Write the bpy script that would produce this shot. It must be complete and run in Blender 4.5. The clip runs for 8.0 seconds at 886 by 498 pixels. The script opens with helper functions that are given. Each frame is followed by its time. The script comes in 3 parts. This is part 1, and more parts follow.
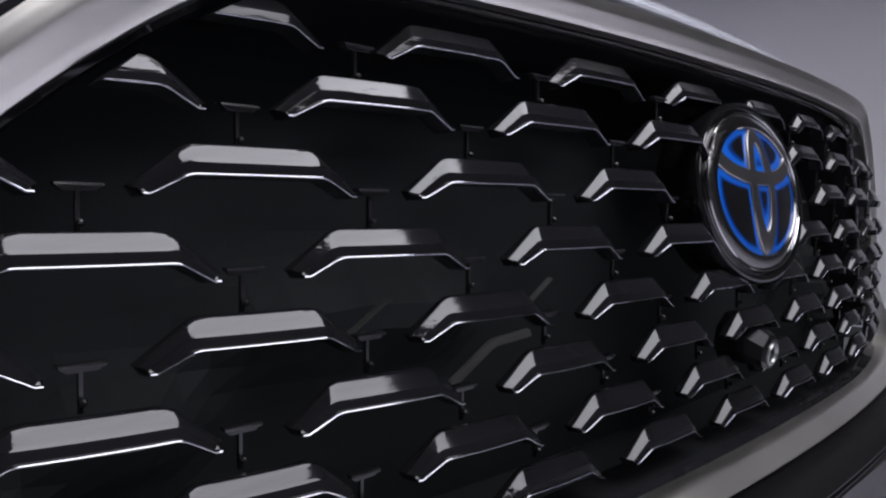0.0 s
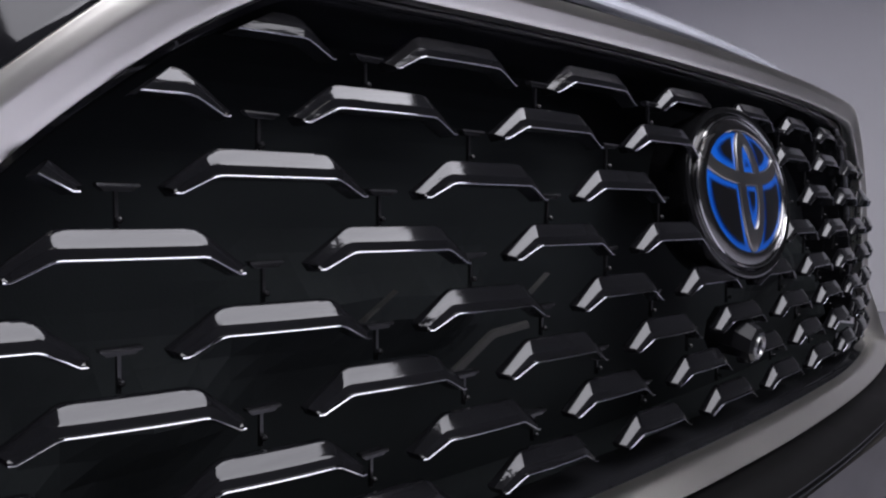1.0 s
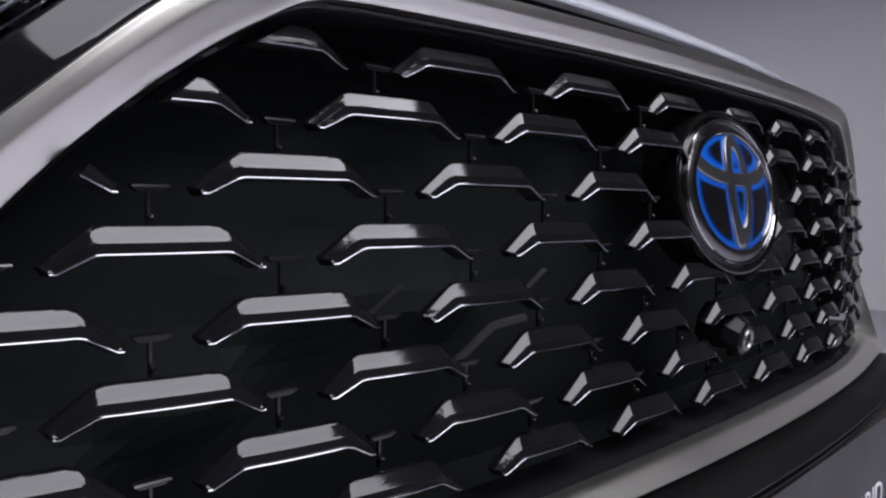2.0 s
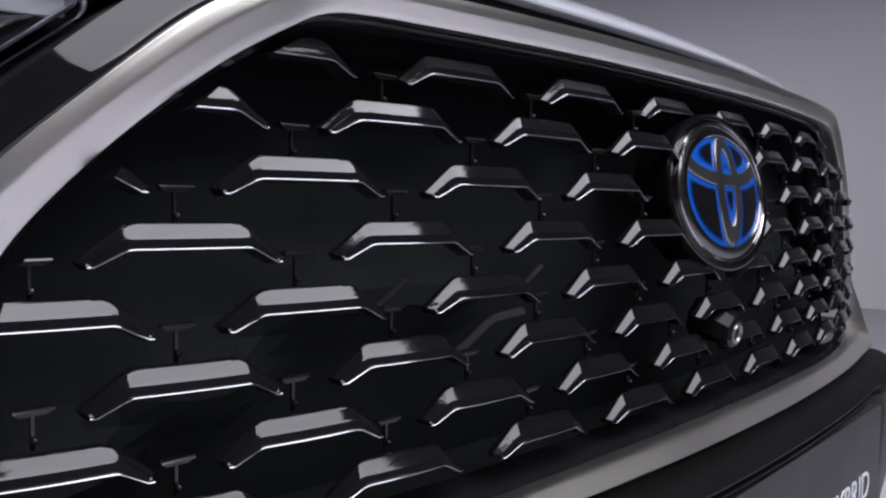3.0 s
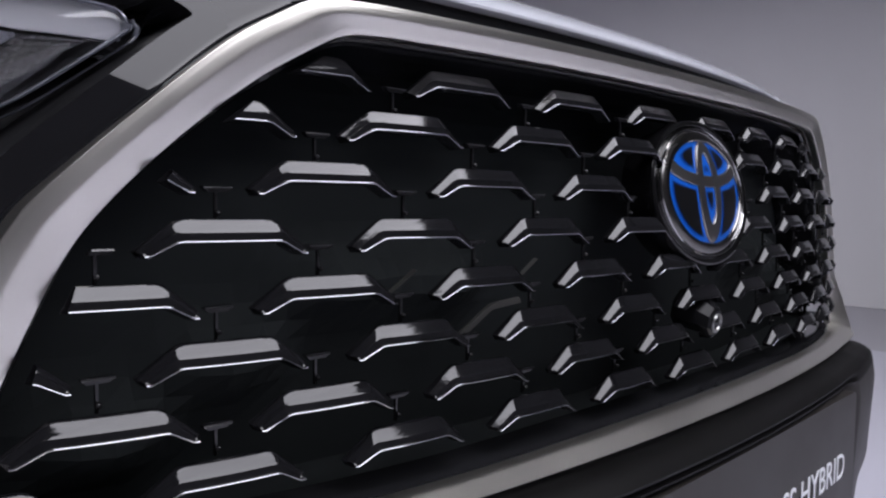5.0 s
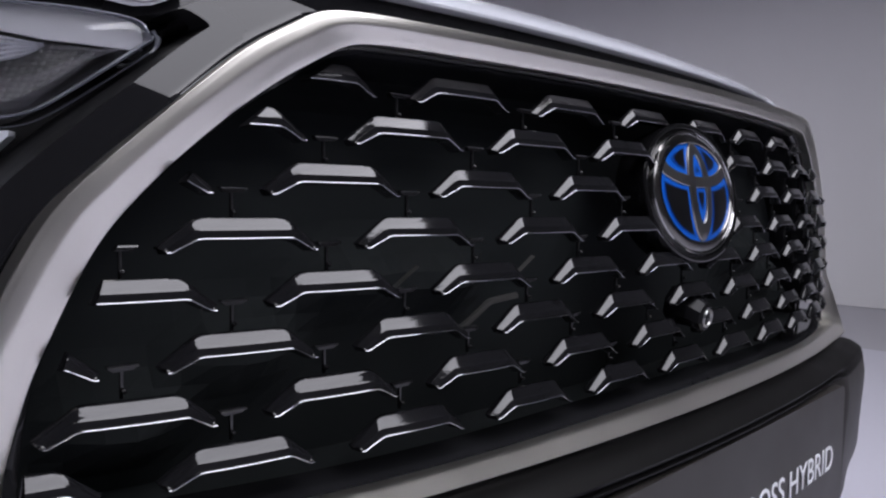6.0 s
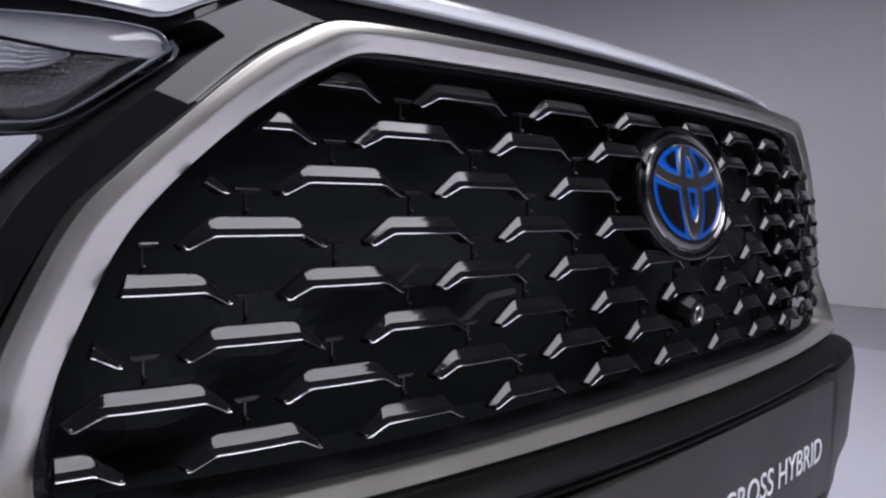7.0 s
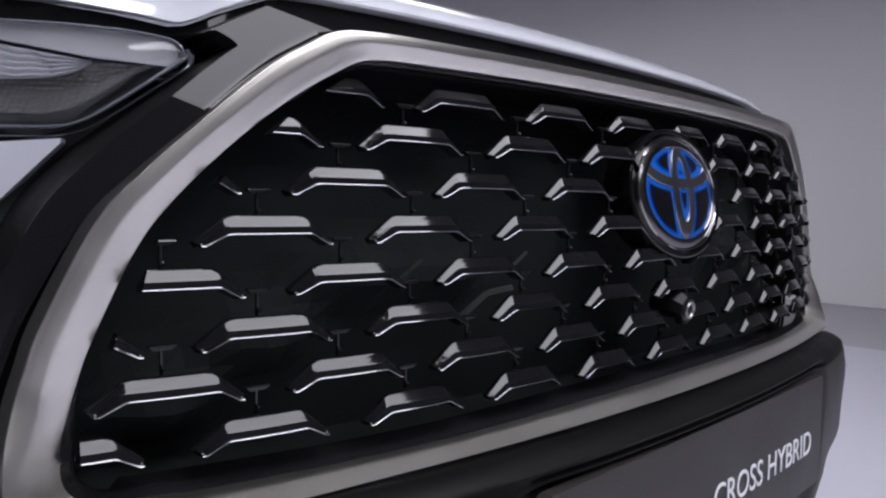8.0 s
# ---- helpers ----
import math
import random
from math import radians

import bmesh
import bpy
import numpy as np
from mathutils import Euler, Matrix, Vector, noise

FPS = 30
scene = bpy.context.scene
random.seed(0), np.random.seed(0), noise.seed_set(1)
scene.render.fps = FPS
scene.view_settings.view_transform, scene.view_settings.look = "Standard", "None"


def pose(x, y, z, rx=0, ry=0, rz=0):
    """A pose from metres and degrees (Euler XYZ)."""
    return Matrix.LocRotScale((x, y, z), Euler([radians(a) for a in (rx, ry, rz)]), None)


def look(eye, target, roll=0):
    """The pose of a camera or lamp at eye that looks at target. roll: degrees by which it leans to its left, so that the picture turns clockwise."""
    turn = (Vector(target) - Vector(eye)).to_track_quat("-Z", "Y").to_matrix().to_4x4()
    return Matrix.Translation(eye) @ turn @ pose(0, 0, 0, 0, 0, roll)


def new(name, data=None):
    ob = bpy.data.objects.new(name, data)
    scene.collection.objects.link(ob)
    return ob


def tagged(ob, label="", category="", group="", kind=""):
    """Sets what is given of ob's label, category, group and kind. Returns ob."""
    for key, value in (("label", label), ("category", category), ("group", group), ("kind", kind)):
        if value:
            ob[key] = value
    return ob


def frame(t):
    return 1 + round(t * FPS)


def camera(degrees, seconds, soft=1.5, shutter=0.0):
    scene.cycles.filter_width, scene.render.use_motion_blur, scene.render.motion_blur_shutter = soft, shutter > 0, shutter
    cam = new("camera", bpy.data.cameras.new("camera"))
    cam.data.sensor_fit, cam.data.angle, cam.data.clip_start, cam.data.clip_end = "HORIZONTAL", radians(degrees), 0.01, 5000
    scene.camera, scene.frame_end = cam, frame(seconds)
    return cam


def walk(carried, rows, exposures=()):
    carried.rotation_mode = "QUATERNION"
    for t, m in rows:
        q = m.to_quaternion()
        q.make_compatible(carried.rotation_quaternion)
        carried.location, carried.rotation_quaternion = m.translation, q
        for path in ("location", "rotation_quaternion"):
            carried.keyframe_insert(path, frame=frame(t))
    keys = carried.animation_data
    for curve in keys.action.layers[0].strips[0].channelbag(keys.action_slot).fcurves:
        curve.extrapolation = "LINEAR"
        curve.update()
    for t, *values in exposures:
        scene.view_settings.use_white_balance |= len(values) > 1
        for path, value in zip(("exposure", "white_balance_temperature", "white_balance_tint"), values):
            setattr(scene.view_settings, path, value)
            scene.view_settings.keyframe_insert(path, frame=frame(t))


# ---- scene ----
# ---- camera ----
cam = camera(61.78, 8.0, 2.25)
Z0 = 0.88  # height of the grille's top row above the floor


def eye_at(t):
    return (-0.52077 - 0.018956 * t + 6.756e-05 * t * t, -0.200966 - 0.01671 * t - 5.117e-05 * t * t, Z0 - 0.069774 + 1.171e-04 * t - 1.7076e-05 * t * t)


def turn_at(t):
    yaw = -0.788854 + 0.00111342 * t - 7.4744e-05 * t * t
    pitch = -0.059782 - 0.00142457 * t + 1.13419e-04 * t * t
    roll = 0.010153 + 7.37536e-04 * t - 3.46752e-05 * t * t
    return yaw, pitch, roll


def camera_pose(t):
    eye, (yaw, pitch, roll) = Vector(eye_at(t)), turn_at(t)
    ahead = Vector((-math.sin(yaw) * math.cos(pitch), math.cos(yaw) * math.cos(pitch), math.sin(pitch)))
    return look(eye, eye + ahead, math.degrees(roll))


walk(cam, [(k * 0.5, camera_pose(k * 0.5)) for k in range(17)])

# ---- world and exposure ----
world = bpy.data.worlds.new("studio_dark")
scene.world = world
world.use_nodes = True
world.node_tree.nodes["Background"].inputs["Color"].default_value = (0.5, 0.5, 0.56, 1)
world.node_tree.nodes["Background"].inputs["Strength"].default_value = 0.02
scene.view_settings.exposure = 0.0
LIGHT_POWER = 5.3


# ---- materials ----
def material(name, color, rough=0.5, metal=0.0, ior=1.5, grain=0.0, grain_scale=400.0, vary=0.0, vary_scale=6.0, coat=0.0, stretch=(1, 1, 1)):
    m = bpy.data.materials.new(name)
    m.use_nodes = True
    n, l = m.node_tree.nodes, m.node_tree.links
    b = n["Principled BSDF"]
    b.inputs["Base Color"].default_value = (*color, 1)
    b.inputs["Roughness"].default_value = rough
    b.inputs["Metallic"].default_value = metal
    b.inputs["IOR"].default_value = ior
    b.inputs["Coat Weight"].default_value = coat
    b.inputs["Coat Roughness"].default_value = 0.04
    where = n.new("ShaderNodeTexCoord")
    if vary:
        t = n.new("ShaderNodeTexNoise")
        t.inputs["Scale"].default_value, t.inputs["Detail"].default_value = vary_scale, 6
        l.new(where.outputs["Object"], t.inputs["Vector"])
        r = n.new("ShaderNodeMapRange")
        r.inputs["From Min"].default_value, r.inputs["From Max"].default_value = 0.3, 0.7
        r.inputs["To Min"].default_value, r.inputs["To Max"].default_value = max(rough - vary, 0.02), rough + vary
        l.new(t.outputs["Fac"], r.inputs["Value"])
        l.new(r.outputs["Result"], b.inputs["Roughness"])
        mix = n.new("ShaderNodeMix")
        mix.data_type = "RGBA"
        mix.inputs["A"].default_value = (*[c * (1 - vary) for c in color], 1)
        mix.inputs["B"].default_value = (*[min(c * (1 + vary), 1) for c in color], 1)
        l.new(t.outputs["Fac"], mix.inputs["Factor"])
        l.new(mix.outputs["Result"], b.inputs["Base Color"])
    if grain:
        g = n.new("ShaderNodeTexNoise")
        g.inputs["Scale"].default_value, g.inputs["Detail"].default_value = grain_scale, 3
        drawn = n.new("ShaderNodeVectorMath")
        drawn.operation = "MULTIPLY"
        drawn.inputs[1].default_value = stretch
        l.new(where.outputs["Object"], drawn.inputs[0])
        l.new(drawn.outputs["Vector"], g.inputs["Vector"])
        bump = n.new("ShaderNodeBump")
        bump.inputs["Strength"].default_value, bump.inputs["Distance"].default_value = grain, 0.0006
        l.new(g.outputs["Fac"], bump.inputs["Height"])
        l.new(bump.outputs["Normal"], b.inputs["Normal"])
    return m


SATIN = material("satin_silver_paint", (0.855, 0.83, 0.77), 0.32, 1.0, grain=0.05, grain_scale=1500, vary=0.02, vary_scale=25)
PIANO = material("gloss_black_lacquer", (0.014, 0.014, 0.0158), 0.05, 0.0, 1.5, vary=0.02, vary_scale=30)
BLADE = material("smoked_gloss_blade", (0.011, 0.011, 0.0125), 0.08, 0.0, 1.57, grain=0.35, grain_scale=200, stretch=(0.08, 1, 1), vary=0.03, vary_scale=60)
EDGE = material("polished_blade_edge", (0.60, 0.60, 0.65), 0.10, 1.0)
LINK = material("black_connector", (0.020, 0.020, 0.022), 0.16, 0.0, 1.65, vary=0.05)
DEEP = material("matt_black_plastic", (0.022, 0.025, 0.026), 0.7, 0.0, 1.15, grain=0.2, grain_scale=900, vary=0.05)
RECESS = material("black_lamp_recess_plastic", (0.012, 0.012, 0.013), 0.5, 0.0, 1.3, vary=0.1, vary_scale=30)
DUCT = material("dark_duct_plastic", (0.055, 0.054, 0.052), 0.45, 0.0, 1.45, grain=0.2, grain_scale=700, vary=0.1, vary_scale=12)
BUMPER = material("grained_grey_bumper_plastic", (0.004, 0.0038, 0.0039), 0.5, 0.0, 1.26, grain=0.35, grain_scale=1100, vary=0.08, vary_scale=8)
PLATE = material("charcoal_plate", (0.035, 0.0315, 0.0295), 0.45, vary=0.05, vary_scale=10)
PANEL = material("charcoal_bumper_panel", (0.029, 0.0265, 0.025), 0.5, 0.0, 1.4, grain=0.2, grain_scale=1100, vary=0.06, vary_scale=9)
WHITE = material("white_lettering", (0.92, 0.93, 0.96), 0.4)
BODY = material("pearl_white_body_paint", (0.84, 0.86, 0.94), 0.25, 0.0, coat=1.0, vary=0.02)
SMOKE = material("smoked_chrome", (0.36, 0.352, 0.345), 0.34, 1.0, vary=0.03, vary_scale=40)
CHROME = material("bright_chrome", (0.75, 0.75, 0.76), 0.06, 1.0)
BADGE = material("black_badge_bezel", (0.006, 0.006, 0.0065), 0.06, 0.0, 1.5)
RING = material("smoked_chrome_ring", (0.27, 0.265, 0.26), 0.2, 1.0, vary=0.03, vary_scale=40)
BLUE = material("deep_blue_enamel", (0.005, 0.12, 0.60), 0.3, coat=0.35, vary=0.03, vary_scale=50)
INLAY = material("black_inlay", (0.005, 0.005, 0.006), 0.3, vary=0.03, vary_scale=50)
DUSK = material("dusk_blue_enamel", (0.004, 0.07, 0.38), 0.3, coat=0.35, vary=0.03, vary_scale=50)
NIGHT = material("night_blue_enamel", (0.003, 0.025, 0.15), 0.3, coat=0.35, vary=0.03, vary_scale=50)
LAMP_IN = material("lamp_inner_silver", (0.84, 0.85, 0.92), 0.3, 0.25, vary=0.05, vary_scale=60)
GUIDE = material("frosted_light_guide", (0.84, 0.85, 0.92), 0.35, vary=0.03, vary_scale=20)
LAMP_DARK = material("lamp_dark_bezel", (0.02, 0.02, 0.022), 0.3, vary=0.05)
PEBBLE = material("dotted_grey_reflector", (0.34, 0.34, 0.34), 0.22, 0.7, vary=0.06, vary_scale=80)
RIM = material("pale_lens_rim", (0.28, 0.29, 0.34), 0.12, 0.3, coat=1.0)
HOUSING = material("dark_camera_housing", (0.009, 0.009, 0.010), 0.22, 0.0, 1.27, vary=0.05, vary_scale=60)
BEZEL = material("satin_camera_bezel", (0.45, 0.45, 0.44), 0.3, 1.0)
RUBBER = material("tyre_rubber", (0.02, 0.02, 0.02), 0.8, grain=0.3, vary=0.05)
WALL = material("grey_studio_wall_paint", (0.73, 0.72, 0.735), 0.85, grain=0.1, grain_scale=60, vary=0.04, vary_scale=0.8)
FLOOR = material("pale_studio_floor", (0.62, 0.615, 0.70), 0.35, grain=0.05, grain_scale=80, vary=0.05, vary_scale=0.7)
FLOOR_EDGE = material("grey_studio_floor_border", (0.47, 0.46, 0.50), 0.45, grain=0.05, grain_scale=80, vary=0.05, vary_scale=0.7)
CEIL = material("dark_studio_ceiling", (0.09, 0.09, 0.095), 0.9, vary=0.05, vary_scale=0.5)
RIG = material("black_rig_metal", (0.03, 0.03, 0.03), 0.5, 0.5, vary=0.05)


def glow_material(name, color, power, near=1.0, far=1.0):
    """Lit cloth; its power runs from far to near along its own y."""
    m = bpy.data.materials.new(name)
    m.use_nodes = True
    n, l = m.node_tree.nodes, m.node_tree.links
    e = n.new("ShaderNodeEmission")
    e.inputs["Color"].default_value, e.inputs["Strength"].default_value = (*color, 1), power
    if near != far:
        where, split, run = n.new("ShaderNodeTexCoord"), n.new("ShaderNodeSeparateXYZ"), n.new("ShaderNodeMapRange")
        run.inputs["From Min"].default_value, run.inputs["From Max"].default_value = -1.65, 1.65
        run.inputs["To Min"].default_value, run.inputs["To Max"].default_value = power * far, power * near
        l.new(where.outputs["Object"], split.inputs["Vector"])
        l.new(split.outputs["Y"], run.inputs["Value"])
        l.new(run.outputs["Result"], e.inputs["Strength"])
    l.new(e.outputs["Emission"], n["Material Output"].inputs["Surface"])
    return m


def glass_material(name):
    m = bpy.data.materials.new(name)
    m.use_nodes = True
    b = m.node_tree.nodes["Principled BSDF"]
    b.inputs["Transmission Weight"].default_value = 1.0
    b.inputs["Roughness"].default_value = 0.02
    b.inputs["IOR"].default_value = 1.45
    return m


GLASS = glass_material("clear_lamp_lens")
DIFFUSER = glow_material("softbox_cloth", (0.985, 0.975, 1.075), LIGHT_POWER, 1.2, 0.65)
DIFFUSER_DIM = glow_material("dim_softbox_cloth", (0.985, 0.975, 1.075), LIGHT_POWER * 0.55)
# unseen drape, added so that gloss and silver parts mirror something dark
WALL_DARK = material("unseen_dark_drape", (0.15, 0.15, 0.155), 0.9, vary=0.05, vary_scale=0.8)


# ---- mesh helpers ----
def part(name, bm, mat, parent=None, label="", smooth=False):
    bmesh.ops.recalc_face_normals(bm, faces=bm.faces)
    me = bpy.data.meshes.new(name)
    bm.to_mesh(me)
    bm.free()
    me.materials.append(mat)
    if smooth:
        me.polygons.foreach_set("use_smooth", [True] * len(me.polygons))
        me.set_sharp_from_angle(angle=radians(32))
    ob = new(name, me)
    if parent:
        ob.parent = parent
    if label:
        tagged(ob, label)
    return ob


def thing(name, label, category, at=(0, 0, 0)):
    ob = new(name)
    ob.location = at
    return tagged(ob, label, category)


def sheet(rows, bm=None, close_u=False, close_v=False):
    """A net of faces over rows of points."""
    bm = bm or bmesh.new()
    net = [[bm.verts.new(p) for p in row] for row in rows]
    nu, nv = len(net), len(net[0])
    for a in range(nu if close_u else nu - 1):
        for b in range(nv if close_v else nv - 1):
            c, d = (a + 1) % nu, (b + 1) % nv
            bm.faces.new((net[a][b], net[c][b], net[c][d], net[a][d]))
    return bm, net


def slab(rows, depth):
    """A sheet with thickness: depth is the way from its front to its back."""
    depth = Vector(depth)
    bm, front = sheet(rows)
    _, back = sheet([[Vector(p) + depth for p in row] for row in rows], bm)
    rim = lambda n: n[0] + [r[-1] for r in n[1:]] + n[-1][-2::-1] + [r[0] for r in n[-2:0:-1]]
    f, b = rim(front), rim(back)
    for k in range(len(f)):
        j = (k + 1) % len(f)
        bm.faces.new((f[k], f[j], b[j], b[k]))
    return bm


def box(bm, lo, hi, m=None):
    lo, hi = Vector(lo), Vector(hi)
    made = bmesh.ops.create_cube(bm, size=1)["verts"]
    for v in made:
        v.co = Vector([(lo[k] + hi[k]) / 2 + v.co[k] * (hi[k] - lo[k]) for k in range(3)])
        if m:
            v.co = m @ v.co
    return bm


def spline(points, steps=6):
    """Catmull-Rom through the points."""
    pts = [Vector(p) for p in points]
    pts = [2 * pts[0] - pts[1]] + pts + [2 * pts[-1] - pts[-2]]
    out = []
    for k in range(1, len(pts) - 2):
        a, b, c, d = pts[k - 1:k + 3]
        for s in range(steps):
            u = s / steps
            out.append(0.5 * (2 * b + (c - a) * u + (2 * a - 5 * b + 4 * c - d) * u * u + (3 * b - a - 3 * c + d) * u ** 3))
    return out + [pts[-2]]


# ---- the car's surfaces: X across, Y into the car, h the height over the grille's top row ----
def nose(x):
    """Plan curve of the nose."""
    return 0.162 * x * x + 0.237 * x ** 4


def blade_face(x, h):
    """Depth of the bowed grille face."""
    c = h + 0.12
    return (0.162 + 0.283 * c - 0.756 * c * c) * x * x + 0.237 * x ** 4 - 0.058 * c + 0.783 * c * c + 7.28 * c ** 3 + 25.165 * c ** 4


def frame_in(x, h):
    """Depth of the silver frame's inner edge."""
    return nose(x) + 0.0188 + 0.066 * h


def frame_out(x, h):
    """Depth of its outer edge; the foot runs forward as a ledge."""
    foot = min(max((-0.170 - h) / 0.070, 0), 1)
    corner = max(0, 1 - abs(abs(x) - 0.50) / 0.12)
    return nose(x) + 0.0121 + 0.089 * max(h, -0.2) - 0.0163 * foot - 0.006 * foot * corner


def fascia_face(x, h):
    """The black panel beside the frame; over a crease it leans back."""
    a = max(abs(x) - 0.38, -0.05)
    crease = -0.0129 + 0.4056 * (abs(x) - 0.4777)
    return 0.037 + 0.30 * a + 0.6 * a * a + 0.27 * max(h - crease, 0)


def lamp_line(x):
    a = max(abs(x) - 0.38, -0.05)
    return 0.049 + 0.30 * a + 1.6 * a * a


def bumper_face(x):
    a = max(abs(x) - 0.56, 0)
    return nose(x) + 1.2 * a * a


# ---- studio ----
def build_studio():
    bm = bmesh.new()
    box(bm, (-6.2, -6.2, -0.2), (6.2, 9.2, -0.004))
    ground = tagged(part("floor", bm, FLOOR_EDGE), "grey painted studio floor along the walls", "floor", kind="structure")
    rows = [[(x, y, 0) for y in np.linspace(-4.2, 7.5, 12)] for x in np.linspace(-4.05, 4.05, 9)]
    tagged(part("floor_centre", slab(rows, (0, 0, -0.003)), FLOOR), "pale lavender-grey glossy studio floor under the car", "floor", kind="structure")
    for name, lo, hi in (("wall_east", (6.0, -0.2, 0), (6.2, 9.2, 5)), ("wall_east_front", (6.0, -6.2, 0), (6.2, -0.2, 5)), ("wall_west", (-6.2, -6.2, 0), (-6.0, 9.2, 5)),
                         ("wall_south", (-6, -6.2, 0), (6, -6.0, 5)), ("wall_north", (-6, 9.0, 0), (6, 9.2, 5))):
        bm = box(bmesh.new(), lo, hi)
        # walls out of view are darkened to shape the car's reflections
        dark = name in ("wall_west", "wall_south", "wall_east_front")
        tagged(part(name, bm, WALL_DARK if dark else WALL), "unseen dark drape wall added to darken reflections" if dark else "plain matt grey studio wall", "wall", kind="structure")
    tagged(part("ceiling", box(bmesh.new(), (-6, -6, 5), (6, 9, 5.15)), CEIL), "dark studio ceiling above the softbox", "ceiling", kind="structure")


def build_softbox(x0, x1, y0, y1, z, cloth, skirt):
    rig = thing("softbox", "large rectangular overhead softbox with white cloth", "studio light", ((x0 + x1) / 2, (y0 + y1) / 2, z))
    w, d = (x1 - x0) / 2, (y1 - y0) / 2
    part("diffuser", box(bmesh.new(), (-w, -d, 0), (w, d, 0.02)), cloth, rig, "glowing white cloth")
    for name, lo, hi in (("rail", (-w - 0.06, -d - 0.06, -skirt), (w + 0.06, -d, 0.3)), ("rail", (-w - 0.06, d, -skirt), (w + 0.06, d + 0.06, 0.3)),
                         ("rail", (-w - 0.06, -d, -skirt), (-w, d, 0.3)), ("rail", (w, -d, -skirt), (w + 0.06, d, 0.3))):
        part(name, box(bmesh.new(), lo, hi), RIG, rig)
    part("cover", box(bmesh.new(), (-w, -d, 0.26), (w, d, 0.3)), RIG, rig)
    for sx in (-1, 1):
        for sy in (-1, 1):
            part("hanger", box(bmesh.new(), (sx * w * 0.8 - 0.02, sy * d * 0.8 - 0.02, 0.3), (sx * w * 0.8 + 0.02, sy * d * 0.8 + 0.02, 5 - z)), RIG, rig)


build_studio()
build_softbox(-1.35, 1.45, -3.7, -0.4, 3.3, DIFFUSER, 0.02)
build_softbox(-2.0, 3.2, 1.8, 7.0, 3.6, DIFFUSER_DIM, 0.5)

# ---- the car ----
car = thing("car", "pearl white compact crossover with black grille in satin silver frame", "car", (0, 0, 0))


def at(x, y, h):
    return Vector((x, y, Z0 + h))


# the silver frame's inner and outer edge, left half from the top middle to the bottom middle: (x, h, x, h)
HALF = [(0, 0.0255, 0, 0.0408), (-0.15, 0.0255, -0.15, 0.0405), (-0.29, 0.0243, -0.29, 0.0402), (-0.338, 0.0236, -0.350, 0.0397),
        (-0.3614, 0.0206, -0.3785, 0.0369), (-0.3807, 0.0111, -0.397, 0.0280), (-0.4121, -0.0088, -0.4255, 0.0100), (-0.4498, -0.0397, -0.4630, -0.0225),
        (-0.4819, -0.0723, -0.4975, -0.0555), (-0.5011, -0.0988, -0.5220, -0.0835), (-0.5218, -0.1428, -0.5480, -0.1350), (-0.5307, -0.1665, -0.5570, -0.1610),
        (-0.5395, -0.2000, -0.5675, -0.1960), (-0.5405, -0.2200, -0.5700, -0.2250), (-0.5330, -0.2315, -0.5620, -0.2410), (-0.5150, -0.2360, -0.5350, -0.2460),
        (-0.45, -0.2365, -0.46, -0.2445), (-0.30, -0.2365, -0.30, -0.2425), (-0.15, -0.2338, -0.15, -0.2420), (0, -0.2330, 0, -0.2420)]


def outline():
    """Closed loops of the inner and the outer edge."""
    loops = []
    for k in (0, 2):
        left = spline([(p[k], p[k + 1], 0) for p in HALF], 6)
        loops.append(left + [Vector((-p.x, p.y, 0)) for p in left[-2:0:-1]])
    return loops


INNER, OUTER = outline()


def across(k, u, out=0.0):
    """A point of the frame's section at station k: u from the inner (0) to the outer edge (1), out towards the front."""
    a, b = INNER[k], OUTER[k]
    x, h = a.x + (b.x - a.x) * u, a.y + (b.y - a.y) * u
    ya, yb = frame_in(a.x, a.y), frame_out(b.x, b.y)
    ledge = min(max((-0.205 - a.y) / 0.03, 0), 1) * (1 - min(max((abs(a.x) - 0.47) / 0.065, 0), 1))
    if 0 < u < 1:
        h += ledge * float(np.interp(u, (0, 0.4, 0.9985, 1), (0, 0.0042, 0.0017, 0)))
    if out < -0.002 and u < 0.3:
        corner = min(max((abs(a.x) - 0.510) / 0.01, 0), 1) * min(max((-0.200 - a.y) / 0.01, 0), 1)
        out = -0.002 + 0.0013 * corner + (out + 0.002) * (0.12 - 0.10 * corner + 0.88 * min(max((a.y + 0.205) / 0.05, 0), 1))
    elif 0.3 < u < 1:
        out *= min(max((a.y + 0.235) / 0.04, 0), 1) * (b - a).length / 0.017
    return at(x, ya + (yb - ya) * u - out, h)


def ring(profile):
    """Sweeps (across, out) pairs round the opening."""
    return sheet([[across(k, u, out) for k in range(len(INNER))] for u, out in profile], close_v=True)[0]


def build_frame():
    prof = [(0.04, -0.012), (-0.02, -0.0080), (-0.03, -0.0030), (-0.01, -0.0008), (0.05, -0.0003), (0.20, -0.0001), (0.36, 0.0001), (0.48, 0.0003), (0.56, 0.0004), (0.60, 0.0004), (0.64, 0.0003),
            (0.70, 0.0000), (0.78, -0.0004), (0.85, -0.0008), (0.88, -0.0010), (0.92, -0.0013), (0.955, -0.0015), (0.985, -0.0017), (0.990, -0.00175), (0.994, -0.0019), (0.999, -0.0022), (1.0, -0.0060), (0.98, -0.014), (0.5, -0.014)]
    ob = part("grille_frame", ring(prof), SATIN, car, "satin silver grille surround", True)
    lip = [(0.1, -0.014), (-0.10, -0.013), (-0.22, -0.0145), (-0.30, -0.020), (-0.33, -0.045), (-0.33, -0.20), (0.1, -0.20)]
    part("inner_lip", ring(lip), PIANO, ob, "gloss black inner lip", True)
    return ob


PITCH_X, PITCH_H = 0.05407, 0.030


